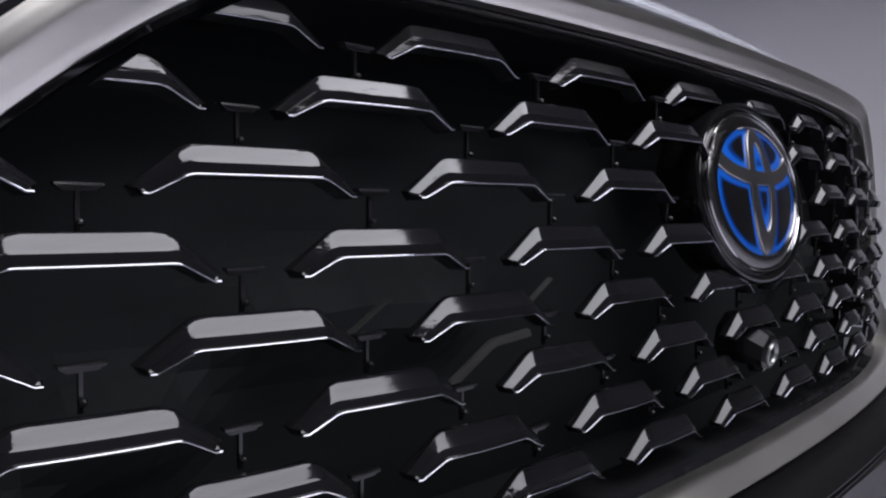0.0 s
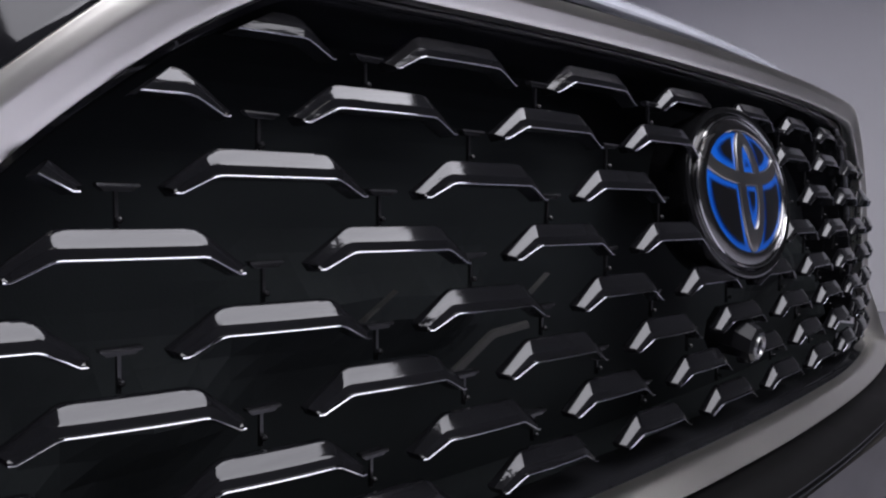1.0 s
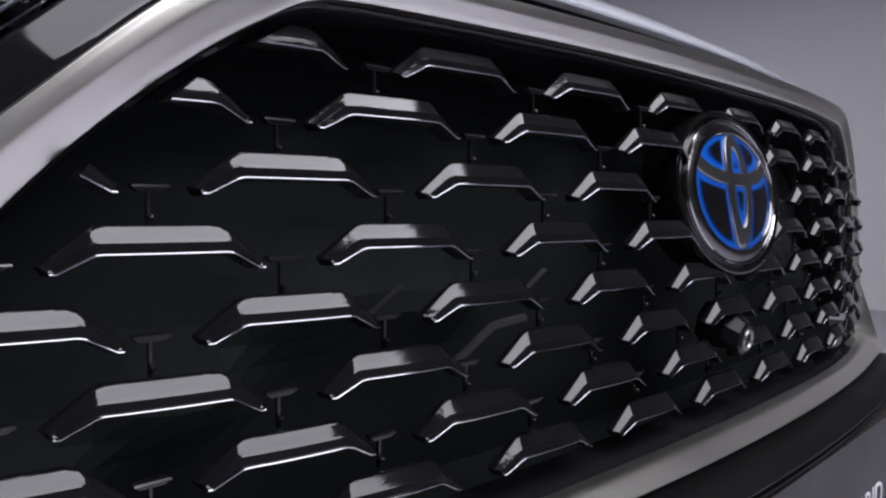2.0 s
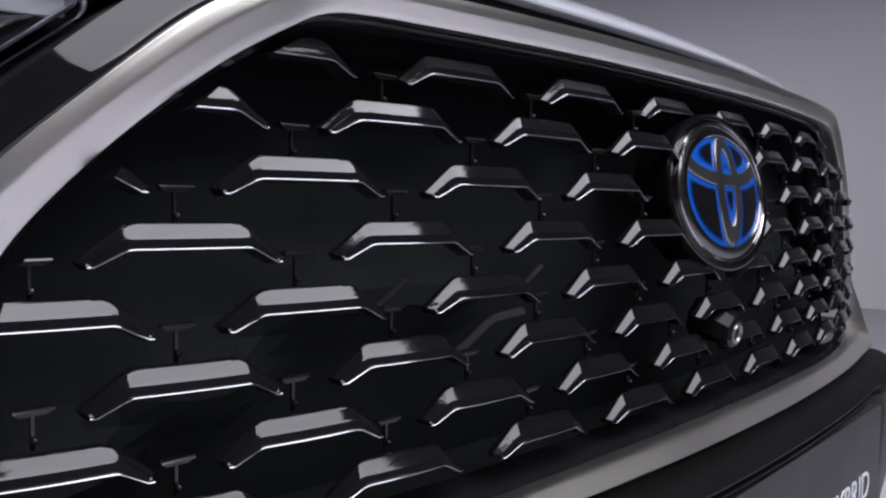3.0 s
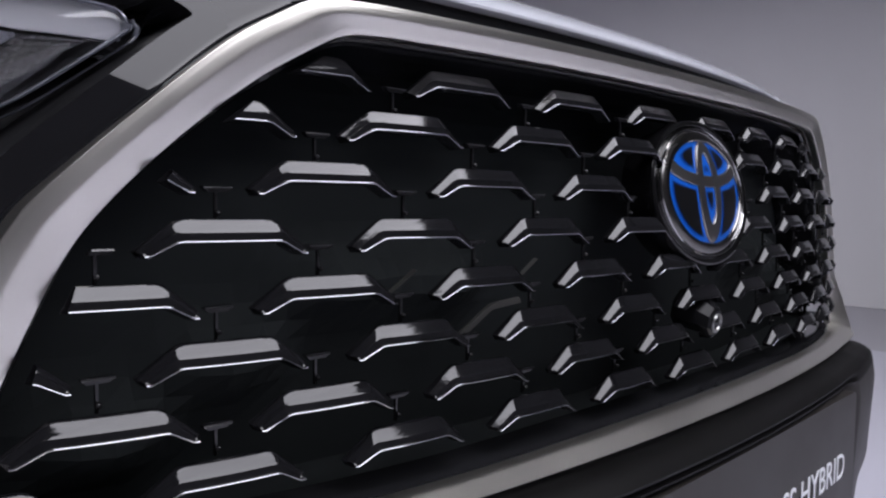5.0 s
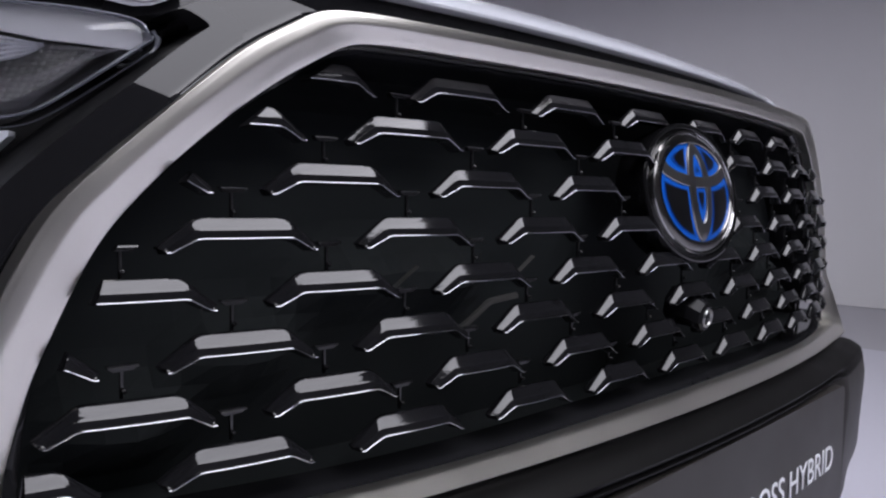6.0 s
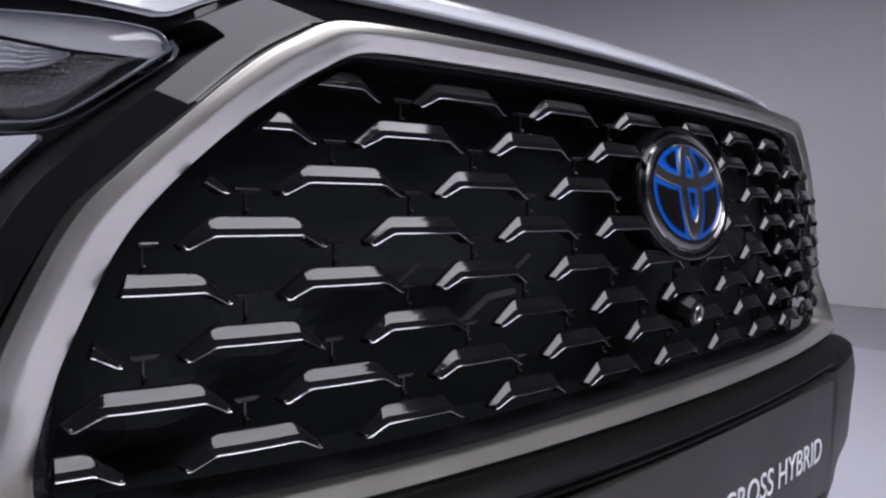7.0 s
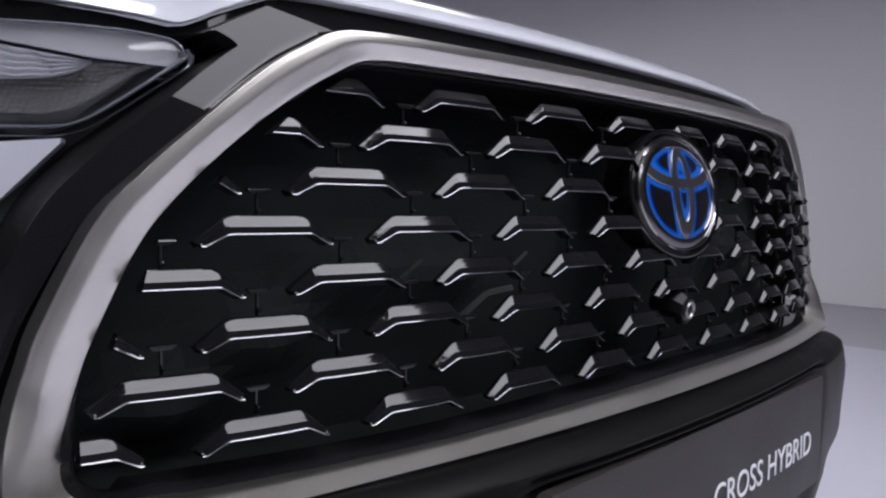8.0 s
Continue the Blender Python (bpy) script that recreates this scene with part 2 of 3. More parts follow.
def inside(x, h):
    """Whether a point lies in the grille opening."""
    hit, n = False, len(INNER)
    for k in range(n):
        a, b = INNER[k], INNER[(k + 1) % n]
        if (a.y > h) != (b.y > h) and x < (b.x - a.x) * (h - a.y) / (b.y - a.y) + a.x:
            hit = not hit
    return hit


def trim(bm, x, h):
    """Cuts off what of a piece round (x, h) lies outside the opening."""
    n = len(INNER)
    near = sorted(range(n), key=lambda k: (INNER[k].x - x) ** 2 + (INNER[k].y - h) ** 2)[0]
    for k in (near - 8, near - 4, near - 2, near, (near + 2) % n, (near + 4) % n, (near + 8) % n):
        d = INNER[(k + 1) % n] - INNER[k - 1]
        out = Vector((d.y, 0, -d.x)).normalized()
        if out.x * INNER[k].x + out.z * (INNER[k].y + 0.10) < 0:
            out = -out
        bmesh.ops.bisect_plane(bm, geom=bm.verts[:] + bm.edges[:] + bm.faces[:], plane_co=at(INNER[k].x, 0, INNER[k].y) - out * 0.008, plane_no=out, clear_outer=True)


def section(rounded):
    """(x at bend, x at tip, x at foot, depth, height, height at tip) along a blade; the upper facet of the outer blades ends rounded."""
    rows = [(0.0240, 0.0360, 0.0388, 0.0095, -0.0016, -0.0082), (0.0246, 0.0365, 0.0388, 0.0010, -0.0009, -0.0077)]
    rows += [(0.0246, 0.0366, 0.0388, -0.0005 * math.cos(a), -0.0002 + 0.0004 * math.sin(a), -0.0070 + 0.0004 * math.sin(a)) for a in (-1.2, -0.7, -0.2, 0.3, 0.8, 1.3)]
    rows += [(0.0250, 0.0370, 0.0386, 0.0014, 0.0004, -0.0064), (0.0260, 0.0380, 0.0384, 0.0021, 0.0040, -0.0056)]
    facet = ((0.0250, 0), (0.0259, 0.12), (0.0258, 0.4), (0.0253, 0.65), (0.0246, 0.85), (0.0231, 1)) if rounded else ((0.0258, 0), (0.0237, 1))
    rows += [(xb, 0.0381 + 0.0030 * v, 0.0383 + 0.0029 * v, 0.0026 + 0.0036 * v, 0.0046 + 0.0054 * v, -0.0054 + 0.0008 * v) for xb, v in facet]
    return rows + [(0.0233, 0.0412, 0.0413, 0.0070, 0.0105, -0.0045), (0.0226, 0.0412, 0.0413, 0.0095, 0.0106, -0.0045)]


def bent(xb, hb, xt, ht, xf, r):
    """Half a blade's line from the middle to the foot, rounded at the bend."""
    b, t = Vector((xb, hb)), Vector((xt, ht))
    p, q = Vector((xb - r, hb)), b + (t - b).normalized() * r
    curve = [tuple((1 - u) ** 2 * p + 2 * u * (1 - u) * b + u * u * q) for u in (0, 0.25, 0.5, 0.75, 1)]
    return [(xb * 0.25, hb), (xb * 0.6, hb), *curve, (xt, ht), (xf, ht)]


def build_blade(i, r, parent):
    xc, hc = i * PITCH_X, -r * PITCH_H
    rows = []
    for xb, xt, xf, y, hb, ht in section(abs(i) > 6):
        half, row = bent(xb, hb, xt, ht, xf, 0.0024 + 0.0006 * min(max(hb / 0.0100, 0), 1)), []
        for x, h in [(-x, h) for x, h in half[::-1]] + half:
            bow = 1.4 * x * x - 0.0009 + (0.0006 if abs(x) > 0.03 else 0)
            if 0.0025 < y < 0.009 and abs(x) >= xt:
                bow -= 0.0018 * min((y - 0.0026) / 0.0036, 1)
            row.append(at(xc + x, blade_face(xc + x, hc) + y + bow, hc + h))
        rows.append(row)
    bm, net = sheet(rows)
    bm.faces.ensure_lookup_table()
    for f in bm.faces:
        f.smooth = True
    for a in range(2, 7):
        for b in range(len(net[0]) - 1):
            for f in net[a][b].link_faces:
                if net[a + 1][b + 1] in f.verts:
                    f.material_index = 1
    for side in (0, -1):
        bm.faces.new([row[side] for row in net])
    bm.faces.new(net[0] + net[-1][::-1])
    trim(bm, xc, hc)
    ob = part("blade", bm, BLADE, parent)
    ob.data.materials.append(EDGE)
    ob.data.set_sharp_from_angle(angle=radians(24))
    return ob


def build_connector(i, r, parent):
    xc, hc = i * PITCH_X, -r * PITCH_H
    y = blade_face(xc, hc) + 0.014
    bm = bmesh.new()
    bar = ((0.0, -0.0012), (0.0, -0.0006), (0.0006, 0.0001), (0.0016, 0.0004), (0.005, 0.0004), (0.005, -0.0012))
    rows = [[at(xc + sx * (0.0078 if dh > -0.001 else 0.0072), y + dy, hc + 0.0262 + dh) for sx in (-1, -0.3, 0.3, 1)] for dy, dh in bar]
    _, net = sheet(rows, bm, close_u=True)
    bm.faces.new([n[0] for n in net]), bm.faces.new([n[-1] for n in net])
    rows = [[at(xc + sx, y + dy, hc + h) for dy in (0.001, 0.005)] for sx, h in ((-0.0070, 0.0251), (0.0070, 0.0251), (0.0052, 0.0236), (-0.0052, 0.0236))]
    _, net = sheet(rows, bm, close_u=True)
    bm.faces.new([n[0] for n in net]), bm.faces.new([n[1] for n in net])
    box(bm, at(xc - 0.0007, y + 0.003, hc + 0.009), at(xc + 0.0007, y + 0.005, hc + 0.0245))
    bmesh.ops.create_icosphere(bm, subdivisions=2, radius=0.0015, matrix=Matrix.Translation(at(xc, y + 0.001, hc + 0.0133)))
    trim(bm, xc, hc + 0.02)
    return part("connector", bm, LINK, parent)


def shutter(x, h):
    """Depth of the shutter behind the blades; swellings added beside the middle imitate soft reflections."""
    near = sum(math.exp(-((abs(x) - c) / 0.035) ** 2 - ((h - k) / 0.022) ** 2) for c, k in ((0.405, -0.165), (0.325, -0.125), (0.25, -0.128), (0.47, -0.20)))
    return 0.082 - 0.034 * min(near, 1)


def build_grille():
    rows = [[at(x, blade_face(x, -0.235) + 0.002, -0.2405)] + [at(x, blade_face(x, h) + shutter(x, h), h) for h in np.linspace(-0.2400, 0.05, 25)] for x in np.linspace(-0.66, 0.66, 90)]
    grille = part("grille", slab(rows, (0, 0.004, -0.003)), DEEP, car, "gloss black honeycomb grille")
    for i in range(-10, 11):
        for r in range(0, 9):
            x, h = i * PITCH_X, -r * PITCH_H
            if (i + r) % 2 == 0 or not any(inside(x + d, h - 0.002) for d in (-0.036, -0.02, 0, 0.02, 0.036)):
                continue
            if (x / 0.075) ** 2 + ((h + 0.0587) / 0.045) ** 2 < 1:
                continue
            build_blade(i, r, grille)
            if inside(x, h + 0.03) and inside(x, h):
                build_connector(i, r, grille)
    build_brackets(grille)
    return grille


def lathe(profile, m, n=72):
    """Elliptic rings (half width, half height, depth)."""
    rows = [[m @ Vector((a * math.cos(2 * math.pi * k / n), y, b * math.sin(2 * math.pi * k / n))) for k in range(n)] for a, b, y in profile]
    bm, net = sheet(rows, close_v=True)
    bm.faces.new(net[-1])
    bm.faces.new(net[0])
    return bm


def build_emblem():
    m = Matrix.Translation(at(-0.002, 0.0080, -0.0587)) @ Matrix.Rotation(radians(-9.8), 4, "X")
    base = part("emblem", lathe([(0.084, 0.060, 0.03), (0.0872, 0.0632, 0.012), (0.0875, 0.0635, 0.004), (0.0868, 0.0628, 0.0012), (0.0852, 0.0613, 0.0004), (0.0825, 0.0592, 0.0006), (0.0800, 0.0577, 0.0016), (0.0790, 0.0570, 0.0026),
                                 (0.0760, 0.0555, 0.0030), (0.07, 0.05, 0.004)], m), BADGE, car, "round emblem with smoked chrome strokes on blue", True)
    part("rim", lathe([(0.0750, 0.0552, 0.005), (0.0749, 0.0551, 0.0022), (0.0742, 0.0544, 0.0009), (0.0722, 0.0524, -0.0003), (0.0692, 0.0494, -0.0015), (0.0664, 0.0466, -0.0023), (0.0650, 0.0452, -0.0024),
                       (0.0641, 0.0444, -0.0015), (0.0637, 0.0440, 0.002)], m), RING, base, "smoked chrome ring", True)
    edge = [(0.0752, 0.0554, 0.0012), (0.0757, 0.0559, -0.0002), (0.0753, 0.0555, -0.0010), (0.0746, 0.0548, -0.0010), (0.0741, 0.0543, -0.0002), (0.0740, 0.0542, 0.0012)]
    rows = [[m @ Vector((a * math.cos(t), y, b * math.sin(t))) for t in np.linspace(0, 2 * math.pi, 96, endpoint=False)] for a, b, y in edge]
    part("edge_ring", sheet(rows, close_v=True)[0], CHROME, base, "thin bright chrome edge", True)
    A, B = 0.0638, 0.0442

    def dome(x, y, z):
        """A point of the badge's face, which swells towards the middle."""
        return m @ Vector((x, y - 0.0042 * max(0, 1 - (x / 0.0675) ** 2 - (z / 0.0475) ** 2), z))

    bm = sheet([[dome(0.0664 * r * math.cos(a), 0.0, 0.0466 * r * math.sin(a)) for a in np.linspace(0, 2 * math.pi, 72, endpoint=False)] for r in (0.002, 0.15, 0.3, 0.45, 0.6, 0.75, 0.88, 1)], close_v=True)[0]
    part("enamel", bm, BLUE, base, "deep blue enamel field", True)

    def band(name, a0, b0, c0, a1, b1, c1):
        bm = bmesh.new()
        rows = []
        for u, y in ((0.0, 0.0003), (0.02, -0.0009), (0.07, -0.0015), (0.5, -0.0017), (0.93, -0.0015), (0.98, -0.0009), (1.0, 0.0003)):
            rows.append([dome((a0 + (a1 - a0) * u) * math.cos(t), y, c0 + (c1 - c0) * u + (b0 + (b1 - b0) * u) * math.sin(t))
                         for t in np.linspace(0, 2 * math.pi, 80, endpoint=False)])
        sheet(rows, bm, close_v=True)
        return part(name, bm, SMOKE, base, "smoked chrome stroke", True)

    H0, H1, V0, V1 = (0.0638, 0.0207, 0.0240), (0.0522, 0.0152, 0.0288), (0.0202, 0.0443, 0.0), (0.0094, 0.0305, 0.0030)
    band("stroke", *H0, *H1)
    band("stroke", *V0, *V1)

    def field(x, z):
        """Distance from the strokes, rough, in metres."""
        e = lambda a, b, c: (math.sqrt((x / a) ** 2 + ((z - c) / b) ** 2) - 1) * min(a, b)
        d = [-e(A, B, 0)]
        for o, q in ((H0, H1), (V0, V1)):
            d.append(max(e(*o), -e(*q)))
        return min(d)

    for name, near, lift, mat, label in (("inlay_border", 0.0032, 0.0003, DUSK, "blue border of the fields"), ("inlay_border", 0.0040, 0.0005, NIGHT, "dark blue border of the fields"),
                                         ("inlay", 0.0048, 0.0007, INLAY, "black centre of the fields")):
        bm, cell = bmesh.new(), 0.0006
        for a in range(-118, 118):
            for b in range(-78, 78):
                if field(a * cell, b * cell) > near:
                    bm.faces.new([bm.verts.new(dome((a + s) * cell, -lift, (b + t) * cell)) for s, t in ((0, 0), (1, 0), (1, 1), (0, 1))])
        bmesh.ops.remove_doubles(bm, verts=bm.verts, dist=1e-5)
        part(name, bm, mat, base, label, True)


def build_front_camera():
    m = Matrix.Translation(at(0.0035, -0.004, -0.1715)) @ Matrix.Rotation(radians(8), 4, "X")

    def hoop(r, y, n, flat=1.0, lift=0.0):
        return [m @ Vector((r * math.cos(2 * math.pi * (k + 0.5) / n), y, lift + flat * r * math.sin(2 * math.pi * (k + 0.5) / n))) for k in range(n)]

    bm, net = sheet([hoop(0.020, 0.034, 8, 0.9, 0.006), hoop(0.0165, 0.014, 8, 0.95, 0.004), hoop(0.0130, 0.002, 8, 1, 0.001), hoop(0.0112, 0.0, 8)], close_v=True)
    bm.faces.new(net[-1])
    body = part("front_camera", bm, HOUSING, car, "small faceted black parking camera")
    rows = [hoop(r, y, 28) for r, y in ((0.0084, 0.003), (0.0086, -0.0006), (0.0080, -0.0014), (0.0072, -0.0015), (0.0062, -0.0006), (0.0056, 0.0012), (0.0053, 0.004))]
    part("bezel", sheet(rows, close_v=True)[0], BEZEL, body, "satin metal bezel", True)
    bm = bmesh.new()
    bmesh.ops.create_uvsphere(bm, u_segments=20, v_segments=12, radius=0.0048, matrix=m @ Matrix.Translation((0, 0.0015, 0)) @ Matrix.Diagonal((1, 0.7, 1, 1)))
    part("lens", bm, PIANO, body, "dark camera lens", True)


# ---- panels round the grille ----
def lamp_top(x):
    return 0.0330 - 0.0098 * math.exp(-(x - 0.4632) / 0.028) - 0.0060 * math.exp(-max(x - 0.4616, 0) / 0.0018)


def lamp_low(x):
    """A straight inner edge that rounds into a level foot."""
    slope = 0.0057 - 0.852 * (x - 0.4698)
    return -0.0295 + 0.004 * math.log(1 + math.exp((slope + 0.0295) / 0.004))


def guide_low(x):
    return 0.0099 + 0.098 * (x - 0.4714) + 0.116 * max(x - 0.499, 0)


def build_fascia(s):
    stations = [*range(15, 35), 34.2, 34.22, 34.28, 34.4, 34.55, 34.75, 35.0, *np.arange(35.5, 41.4, 0.5), 41.5, 41.62, *range(42, 84)]
    rows, flank = [], []
    for k in stations:
        p = OUTER[int(k)].lerp(OUTER[int(k) + 1], k - int(k))
        wide = 0.040 - 0.0215 * math.sqrt(1 - (1 - min(max((k - 34.2) / 0.8, 0), 1)) ** 2)
        rise = 0.4056 if p.y > -0.06 else max(0.4056 - 4 * (-0.06 - p.y), 0)
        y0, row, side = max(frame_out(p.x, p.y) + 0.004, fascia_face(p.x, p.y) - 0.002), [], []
        for d in (0.0, 0.0008, 0.0018, *np.linspace(0.0028, wide - 0.002, 10), wide, *np.linspace(wide + 0.001, 0.17, 26)):
            x, h = p.x + 0.001 - d, p.y + min(d, 0.06) * rise
            h = min(h, 0.0401 + 0.24 * (-x - 0.3745), 0.050 - 0.566 * (-x - 0.4158)) if x > -0.4557 else min(h, hood_edge(x) - 0.003)
            if d <= wide:
                row.append(at(-s * x, y0 + (fascia_face(x, h) - y0) * min(d / 0.0024, 1), h))
            if d >= wide:
                face = fascia_face(p.x + 0.001 - wide, min(h, p.y + wide * rise))
                side.append(at(-s * x, face + 0.0010 + min((d - wide) / 0.001, 1) * 0.057 + 1.1 * (d - wide), h))
        rows.append(row)
        flank.append(side)
    panel = part("fascia_panel", slab(rows, (0, 0.0006, 0)), PIANO, car, "gloss black panel between grille frame and headlamp", True)
    part("lamp_recess", slab(flank, (0, 0.006, 0)), RECESS, panel, "matt black recess round the headlamp", True)


def hood_edge(x):
    """Height of the bonnet's front edge, with a notch beside the lamp."""
    return float(np.interp(abs(x), (0.36, 0.39, 0.412, 0.4335, 0.4447, 0.4520, 0.456, 0.4682, 0.4838, 0.52, 0.60), (0.0505, 0.0490, 0.0456, 0.0429, 0.0397, 0.0383, 0.0392, 0.0435, 0.0485, 0.0575, 0.062)))


def set_back(x):
    """1 where the bonnet's edge lies back behind the black strip, 0 beside the lamps."""
    u = min(max((0.463 - abs(x)) / 0.085, 0), 1)
    return u * u * (3 - 2 * u)


def hood_front(x):
    y = nose(x) + 0.022 + 0.052 * set_back(x) + 0.9 * max(abs(x) - 0.40, 0)
    return max(y, lamp_line(x) + 0.006) if abs(x) > 0.42 else y


def build_hood():
    rows = []
    xs = np.concatenate([np.linspace(-0.80, -0.47, 12), np.linspace(-0.465, -0.355, 40), np.linspace(-0.35, 0.35, 40), np.linspace(0.355, 0.465, 40), np.linspace(0.47, 0.80, 12)])
    for x in xs:
        y0, edge, row = hood_front(x), hood_edge(x) + 0.019 * set_back(x), []
        level = 0.0525 + 0.017 * set_back(x)
        for dy, dh in ((0.008, -0.0010), (0.003, -0.0005), (0.0004, 0.0006), (0.0, 0.0022), (0.0025, 0.0050), (0.009, 0.0092), (0.02, 0.0148), (0.035, 0.0200), (0.06, 0.0255), (0.10, 0.031), (0.20, 0.037), (0.35, 0.044), (0.7, 0.058), (1.05, 0.072)):
            h0 = edge + (level - edge) * min(max((dy - 0.002) / 0.04, 0), 1)
            row.append(at(x, y0 + dy * (1.0 if dy < 0.05 else (1.16 - y0) / 1.05), h0 + dh * (1 + 0.3 * set_back(x)) * (1 if dy > 0.04 else 0.45 + 0.55 * set_back(x)) - 0.10 * max(abs(x) - 0.5, 0) * min(dy * 3, 1)))
        rows.append(row)
    part("bonnet", sheet(rows)[0], BODY, car, "pearl white bonnet", True)
    rows = []
    for x in np.linspace(-0.62, 0.62, 160):
        y1 = hood_front(x) + 0.006
        y0 = min(max(nose(x), lamp_line(x) - 0.004 if abs(x) > 0.385 else 0) + 0.018, y1 - 0.004)
        beside = min(max((abs(x) - 0.448) / 0.008, 0), 1)
        y0 += (y1 - 0.004 - y0) * beside
        foot, h1 = hood_edge(x) - 0.012 - 0.022 * beside, hood_edge(x) + 0.019 * set_back(x) - 0.0015
        rows.append([at(x, y0 + 0.004, foot - 0.0045)] + [at(x, y0 + (y1 - 0.004 - y0) * u, foot + 0.002 * u) for u in (0, 0.5, 0.9, 1)] + [at(x, y1 - 0.003 + 0.003 * u, foot + 0.002 + (h1 - foot - 0.002) * u) for u in (0.1, 0.5, 1)])
    part("bonnet_seal", slab(rows, (0, 0.004, -0.002)), PIANO, car, "black strip under the bonnet edge", True)


def build_headlamp(s):
    def P(x, h, d=0.0):
        return at(s * x, 0.0875 + 0.80 * (x - 0.461) + d + 0.4 * max(x - 0.5, 0) ** 2, h)

    xs = 0.4617 + 0.33 * np.linspace(0, 1, 90) ** 2.0
    mid = lambda x, v: lamp_top(x) + (lamp_low(x) - lamp_top(x)) * v
    swell = lambda x: min(1, (x - 0.4595) / 0.03)
    housing = part("headlamp", slab([[P(x, mid(x, v), 0.022) for v in (-0.05, 0.5, 1.05)] for x in xs], (0, 0.02, 0)), LAMP_DARK, car, "clear headlamp with pale light guide")
    rows = [[P(x, mid(x, v), 0.004 - swell(x) * (0.014 * math.sin(math.pi * 0.5 * min(v / 0.55, 1)) - 0.010 * max(v - 0.55, 0) ** 2 / 0.2)) for v in np.linspace(0, 1, 25)] for x in xs]
    lens = part("lens", slab(rows, (0, 0.0025, 0)), GLASS, housing, "clear lens", True)
    lens.visible_shadow = False
    edge = [Vector((x, lamp_top(x))) for x in xs[:0:-1]] + [Vector((0.4613, 0.0150))] + [Vector((x, lamp_low(x))) for x in xs[1:]]
    for name, grow, lift in (("rim", 0.0, 0.0), ("inner_rim", 0.0052, 0.006)):
        rows = []
        for d, o in ((0.002, -0.0016), (-0.002, -0.0006), (-0.003, 0.0008), (-0.001, 0.0018), (0.006, 0.0022), (0.012, 0.0015)):
            row = []
            for k, p in enumerate(edge):
                t = edge[min(k + 1, len(edge) - 1)] - edge[max(k - 1, 0)]
                out = Vector((t.y, -t.x)).normalized()
                q = p - out * (o * (0.65 if grow == 0 else 0.35) - grow)
                row.append(P(q.x, q.y, d * (1 if grow == 0 else 0.4) + lift + (0.004 if k < len(xs) - 1 else -0.002 * swell(p.x))))
            rows.append(row[len(xs) - 4:] if grow else row)
        part(name, sheet(rows)[0], RIM, housing, "pale clear rim of the lens", True)
    rows = [[P(x, lamp_top(x) - 0.0012 + (guide_low(x) - lamp_top(x) + 0.0012) * v, 0.006 + 0.003 * v) for v in np.linspace(0, 1, 6)] for x in xs[4:]]
    part("light_guide", slab(rows, (0, 0.003, 0)), GUIDE, housing, "pale light guide", True)
    # bright module with flutes under the guide, its foot rounded
    foot = lambda x: 0.0122 - 0.0138 * (1 - math.exp(-max(x - 0.4985, 0) / 0.011))
    rows = [[P(x, guide_low(x) - 0.0022 + (foot(x) - guide_low(x) + 0.0022) * v, 0.0095 + 0.0016 * math.cos(5 * 2 * math.pi * v + 0.8 * math.sin(x * 420)) - 0.003 * v) for v in np.linspace(0, 1, 31)] for x in np.linspace(0.5015, 0.64, 60)]
    part("module", sheet(rows)[0], LAMP_IN, housing, "fluted silver lamp module", True)
    # dotted reflector below, as domes in rows
    rows = []
    for x in np.arange(0.468, 0.63, 0.0006):
        top, low = guide_low(x) - 0.001, max(lamp_low(x) + 0.0092, -0.0205)
        rows.append([P(x, h, 0.0145 - 0.0010 * abs(math.sin(math.pi * (x + 0.4 * h) / 0.0034) * math.sin(math.pi * h / 0.0030))) for h in np.linspace(top, min(low, top - 0.0004), 56)])
    part("reflector", sheet(rows)[0], PEBBLE, housing, "dotted grey reflector", True)


def build_fender(s):
    """The wing: from under the lamp round the corner and back over the wheel."""
    path = [Vector((x, 0.1285 + 0.80 * (x - 0.5205), 0)) for x in np.linspace(0.5195, 0.64, 12)]
    path += spline([(0.64, 0.2241, 0), (0.72, 0.295, 0), (0.80, 0.40, 0), (0.85, 0.56, 0), (0.872, 0.80, 0), (0.88, 1.05, 0), (0.88, 1.34, 0)], 6)[1:]
    rows = []
    for p in path:
        back = min(max((p.y - 0.36) / 0.14, 0), 1)
        top = -0.0362 - 0.03 * min((p.x - 0.5195) / 0.3, 1) + 0.105 * back * back * (3 - 2 * back)
        low = max(top - 0.002 - 1.15 * (p.x - 0.5190), -0.56)
        if p.y > 0.5:
            low = -0.56 + math.sqrt(max(0.36 ** 2 - (p.y - 0.95) ** 2, 0))
        rows.append([at(s * (p.x - 0.02 * v * v * back), p.y, top + (low - top) * v) for v in np.linspace(0, 1, 9)])
    part("wing", slab(rows, (-s * 0.006, 0.010, 0)), BODY, car, "pearl white front wing", True)


PLATE_Y = -0.044


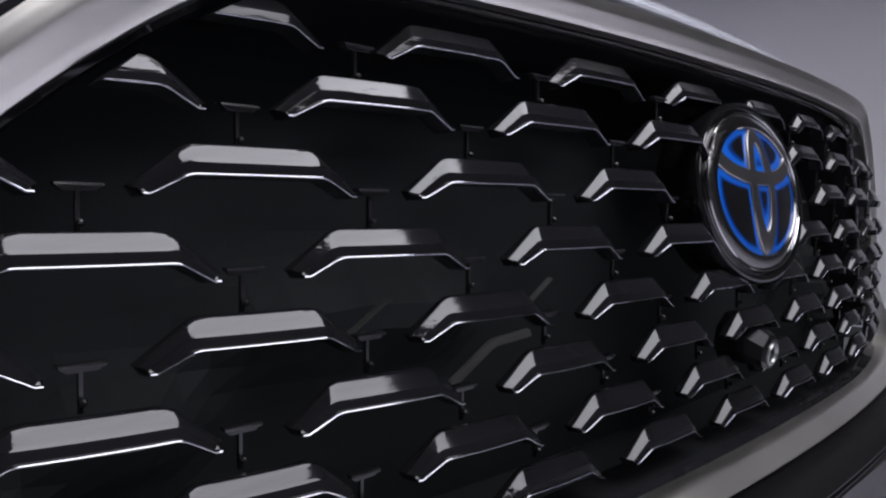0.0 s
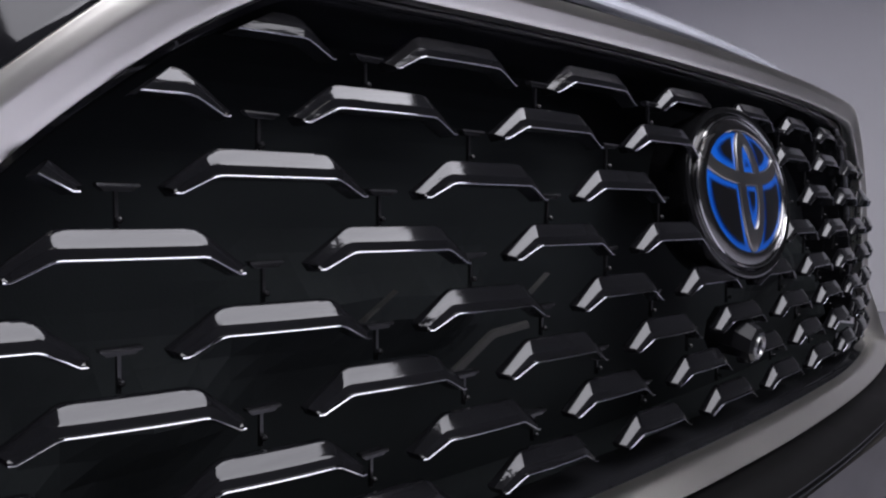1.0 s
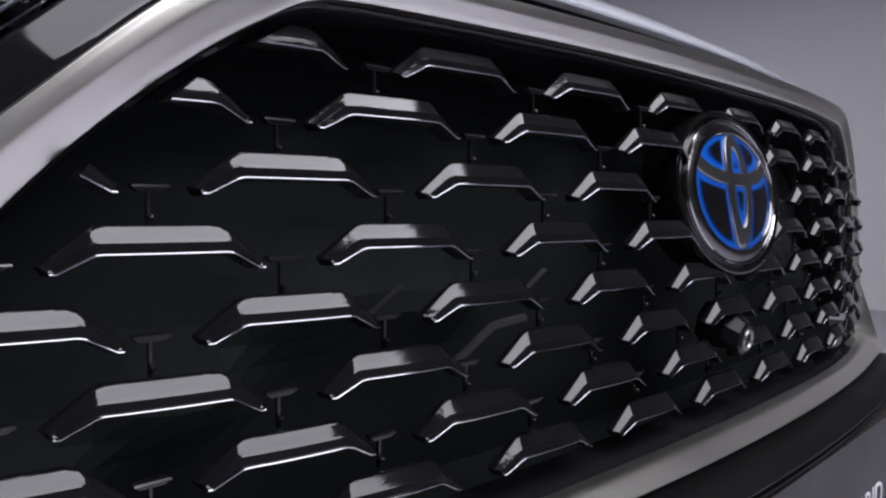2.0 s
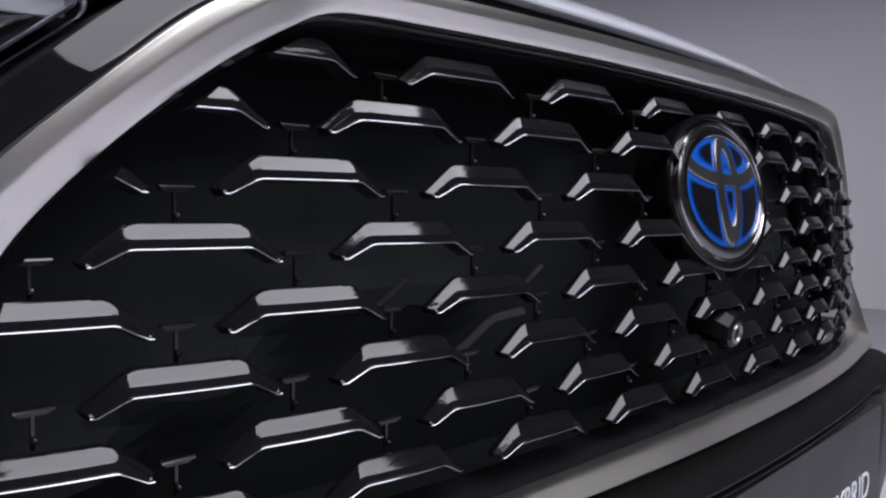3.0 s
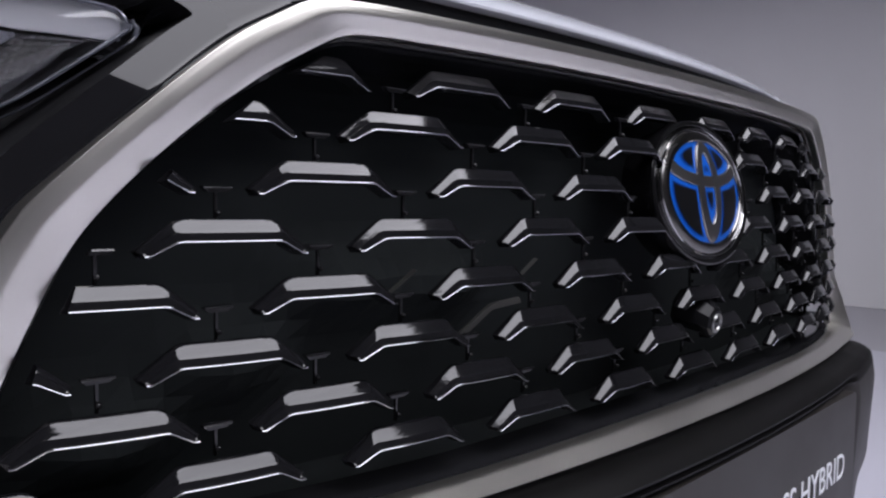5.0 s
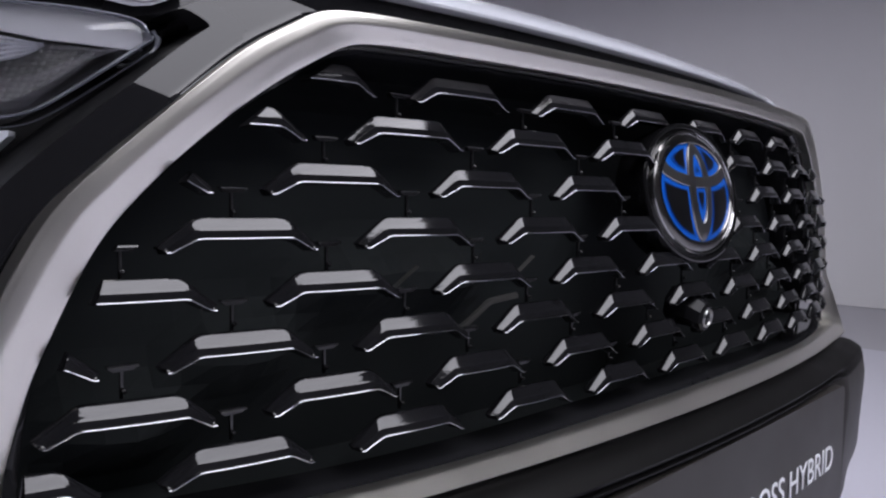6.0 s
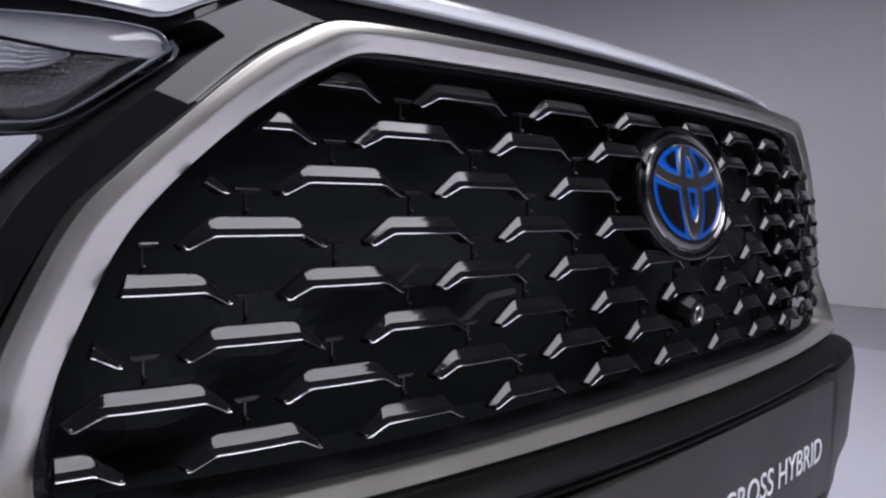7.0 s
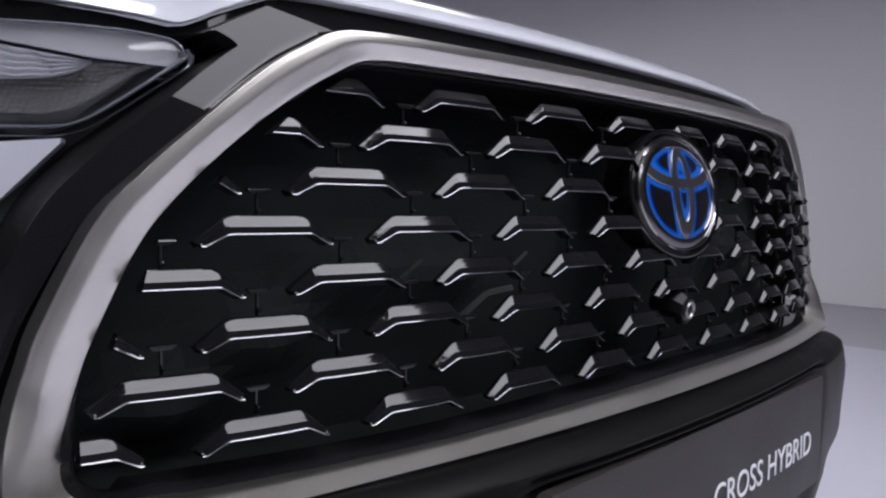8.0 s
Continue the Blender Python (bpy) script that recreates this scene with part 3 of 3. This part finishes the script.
def build_bumper():
    prof = [(-0.004, -0.2475), (-0.0200, -0.2448), (-0.028, -0.2438), (-0.0355, -0.2452), (-0.042, -0.2480), (-0.047, -0.2512), (-0.0500, -0.2540), (-0.0495, -0.2560), (-0.046, -0.2572), (-0.0435, -0.2590),
            (-0.0435, -0.2610), (-0.0465, -0.2628), (-0.0465, -0.2645), (-0.041, -0.2660), (-0.036, -0.2685), (-0.036, -0.285), (-0.036, -0.307), (-0.036, -0.33), (-0.036, -0.36), (-0.036, -0.385), (-0.036, -0.41), (-0.03, -0.45),
            (0.02, -0.47), (0.05, -0.60), (0.08, -0.72)]
    level_at, front_at = [-0.45, -0.41, -0.385, -0.35, -0.307, -0.285, -0.2634, -0.254], [-0.040, -0.0495, -0.0509, -0.0524, -0.0550, -0.0555, -0.0525, -0.0500]
    rows = []
    for y, level in prof:
        row = []
        for x in np.linspace(-0.80, 0.80, 150):
            drop = min(max((abs(x) - 0.435) / 0.165, 0), 1)
            h = level - 0.050 * drop * drop * (3 - 2 * drop) * min(max((level + 0.36) / 0.10, 0), 1)
            low = min(max(-0.395 - h, 0) / 0.05, 1.6)
            side = min(1, max(abs(x) - 0.262, 0) / 0.035)
            side = side * side * (3 - 2 * side)
            yy = y
            if -0.46 < level < -0.253:
                yy = y + (float(np.interp(level, level_at, front_at)) - y) * side
            row.append(at(x, bumper_face(x) + yy + low * 0.9 * max(abs(x) - 0.33, 0) ** 1.2, h))
        rows.append(row)
    cut = 13
    bumper = part("bumper", sheet(rows[:cut + 1])[0], BUMPER, car, "grained black top of the bumper", True)
    part("bumper_panel", sheet(rows[cut:])[0], PANEL, bumper, "matt charcoal lower bumper panel", True)


def build_plate():
    lo, hi, w, c = -0.3985, -0.2700, 0.272, 0.008
    rows = []
    for h in (lo, lo + c * 0.3, lo + c, -0.34, hi - c, hi - c * 0.3, hi):
        inset = c * (1 - math.sqrt(max(0, 1 - (max(0, c - (h - lo), c - (hi - h)) / c) ** 2)))
        rows.append([at(x, PLATE_Y + 0.02 * x * x, h) for x in np.linspace(-w + inset, w - inset, 16)])
    plate = part("show_plate", slab(rows, (0, 0.010, 0)), PLATE, car, "charcoal show plate with white lettering")
    cu = bpy.data.curves.new("lettering", "FONT")
    cu.body, cu.size, cu.extrude = "CROSS HYBRID", 0.0385, 0.0004
    cu.align_x, cu.align_y = "RIGHT", "BOTTOM_BASELINE"
    tmp = new("lettering", cu)
    me = bpy.data.meshes.new_from_object(tmp.evaluated_get(bpy.context.evaluated_depsgraph_get()))
    bpy.data.objects.remove(tmp)
    for v in me.vertices:
        x, h, d = v.co
        x = 0.2365 + x * 0.97
        v.co = at(x, PLATE_Y + 0.02 * x * x - 0.0008 - d, -0.3552 + h)
    me.materials.append(WHITE)
    ob = new("lettering", me)
    ob.parent = plate
    tagged(ob, "white capital letters")


def build_wheel(s):
    prof = [(0.19, -0.10), (0.22, -0.11), (0.30, -0.11), (0.325, -0.09), (0.33, -0.04), (0.33, 0.04), (0.325, 0.09), (0.30, 0.11), (0.22, 0.11), (0.19, 0.10)]
    c = Vector((s * 0.79, 0.95, 0.33))
    ang = np.linspace(0, 2 * math.pi, 40, endpoint=False)
    rows = [[c + Vector((x, r * math.cos(t), r * math.sin(t))) for t in ang] for r, x in prof]
    wheel = part("wheel", sheet(rows, close_u=True, close_v=True)[0], RUBBER, car, "black tyre", True)
    rows = [[c + Vector((s * x, r * math.cos(t), r * math.sin(t))) for t in ang] for r, x in ((0.19, -0.09), (0.20, 0.09), (0.18, 0.07), (0.10, 0.05), (0.03, 0.06))]
    bm, net = sheet(rows, close_v=True)
    bm.faces.new(net[-1])
    part("rim", bm, SATIN, wheel, "silver wheel rim", True)


def build_brackets(parent):
    """Bent and straight brackets seen between the blades."""
    for path, wide in ((((-0.262, -0.159), (-0.233, -0.1430), (-0.229, -0.1416), (-0.224, -0.1412), (-0.2000, -0.1395)), 0.0042), (((-0.330, -0.1290), (-0.3027, -0.1122)), 0.0008),
                       (((-0.2000, -0.1222), (-0.1814, -0.1106)), 0.0008)):
        rows = [[at(x, 0.048 + dy, h + dh * wide) for dy, dh in ((0.0012, -0.5), (0.0002, -0.4), (0.0012, 0.3), (0.0026, 0.5))] for x, h in path]
        part("bracket", slab(rows, (0, 0.0015, 0)), DUCT, parent, "dark bent bracket behind the blades", True)


build_frame()
build_emblem()
build_front_camera()
build_hood()
for side in (-1, 1):
    build_fascia(side)
    build_headlamp(side)
    build_fender(side)
    build_wheel(side)
build_bumper()
build_plate()
build_grille()
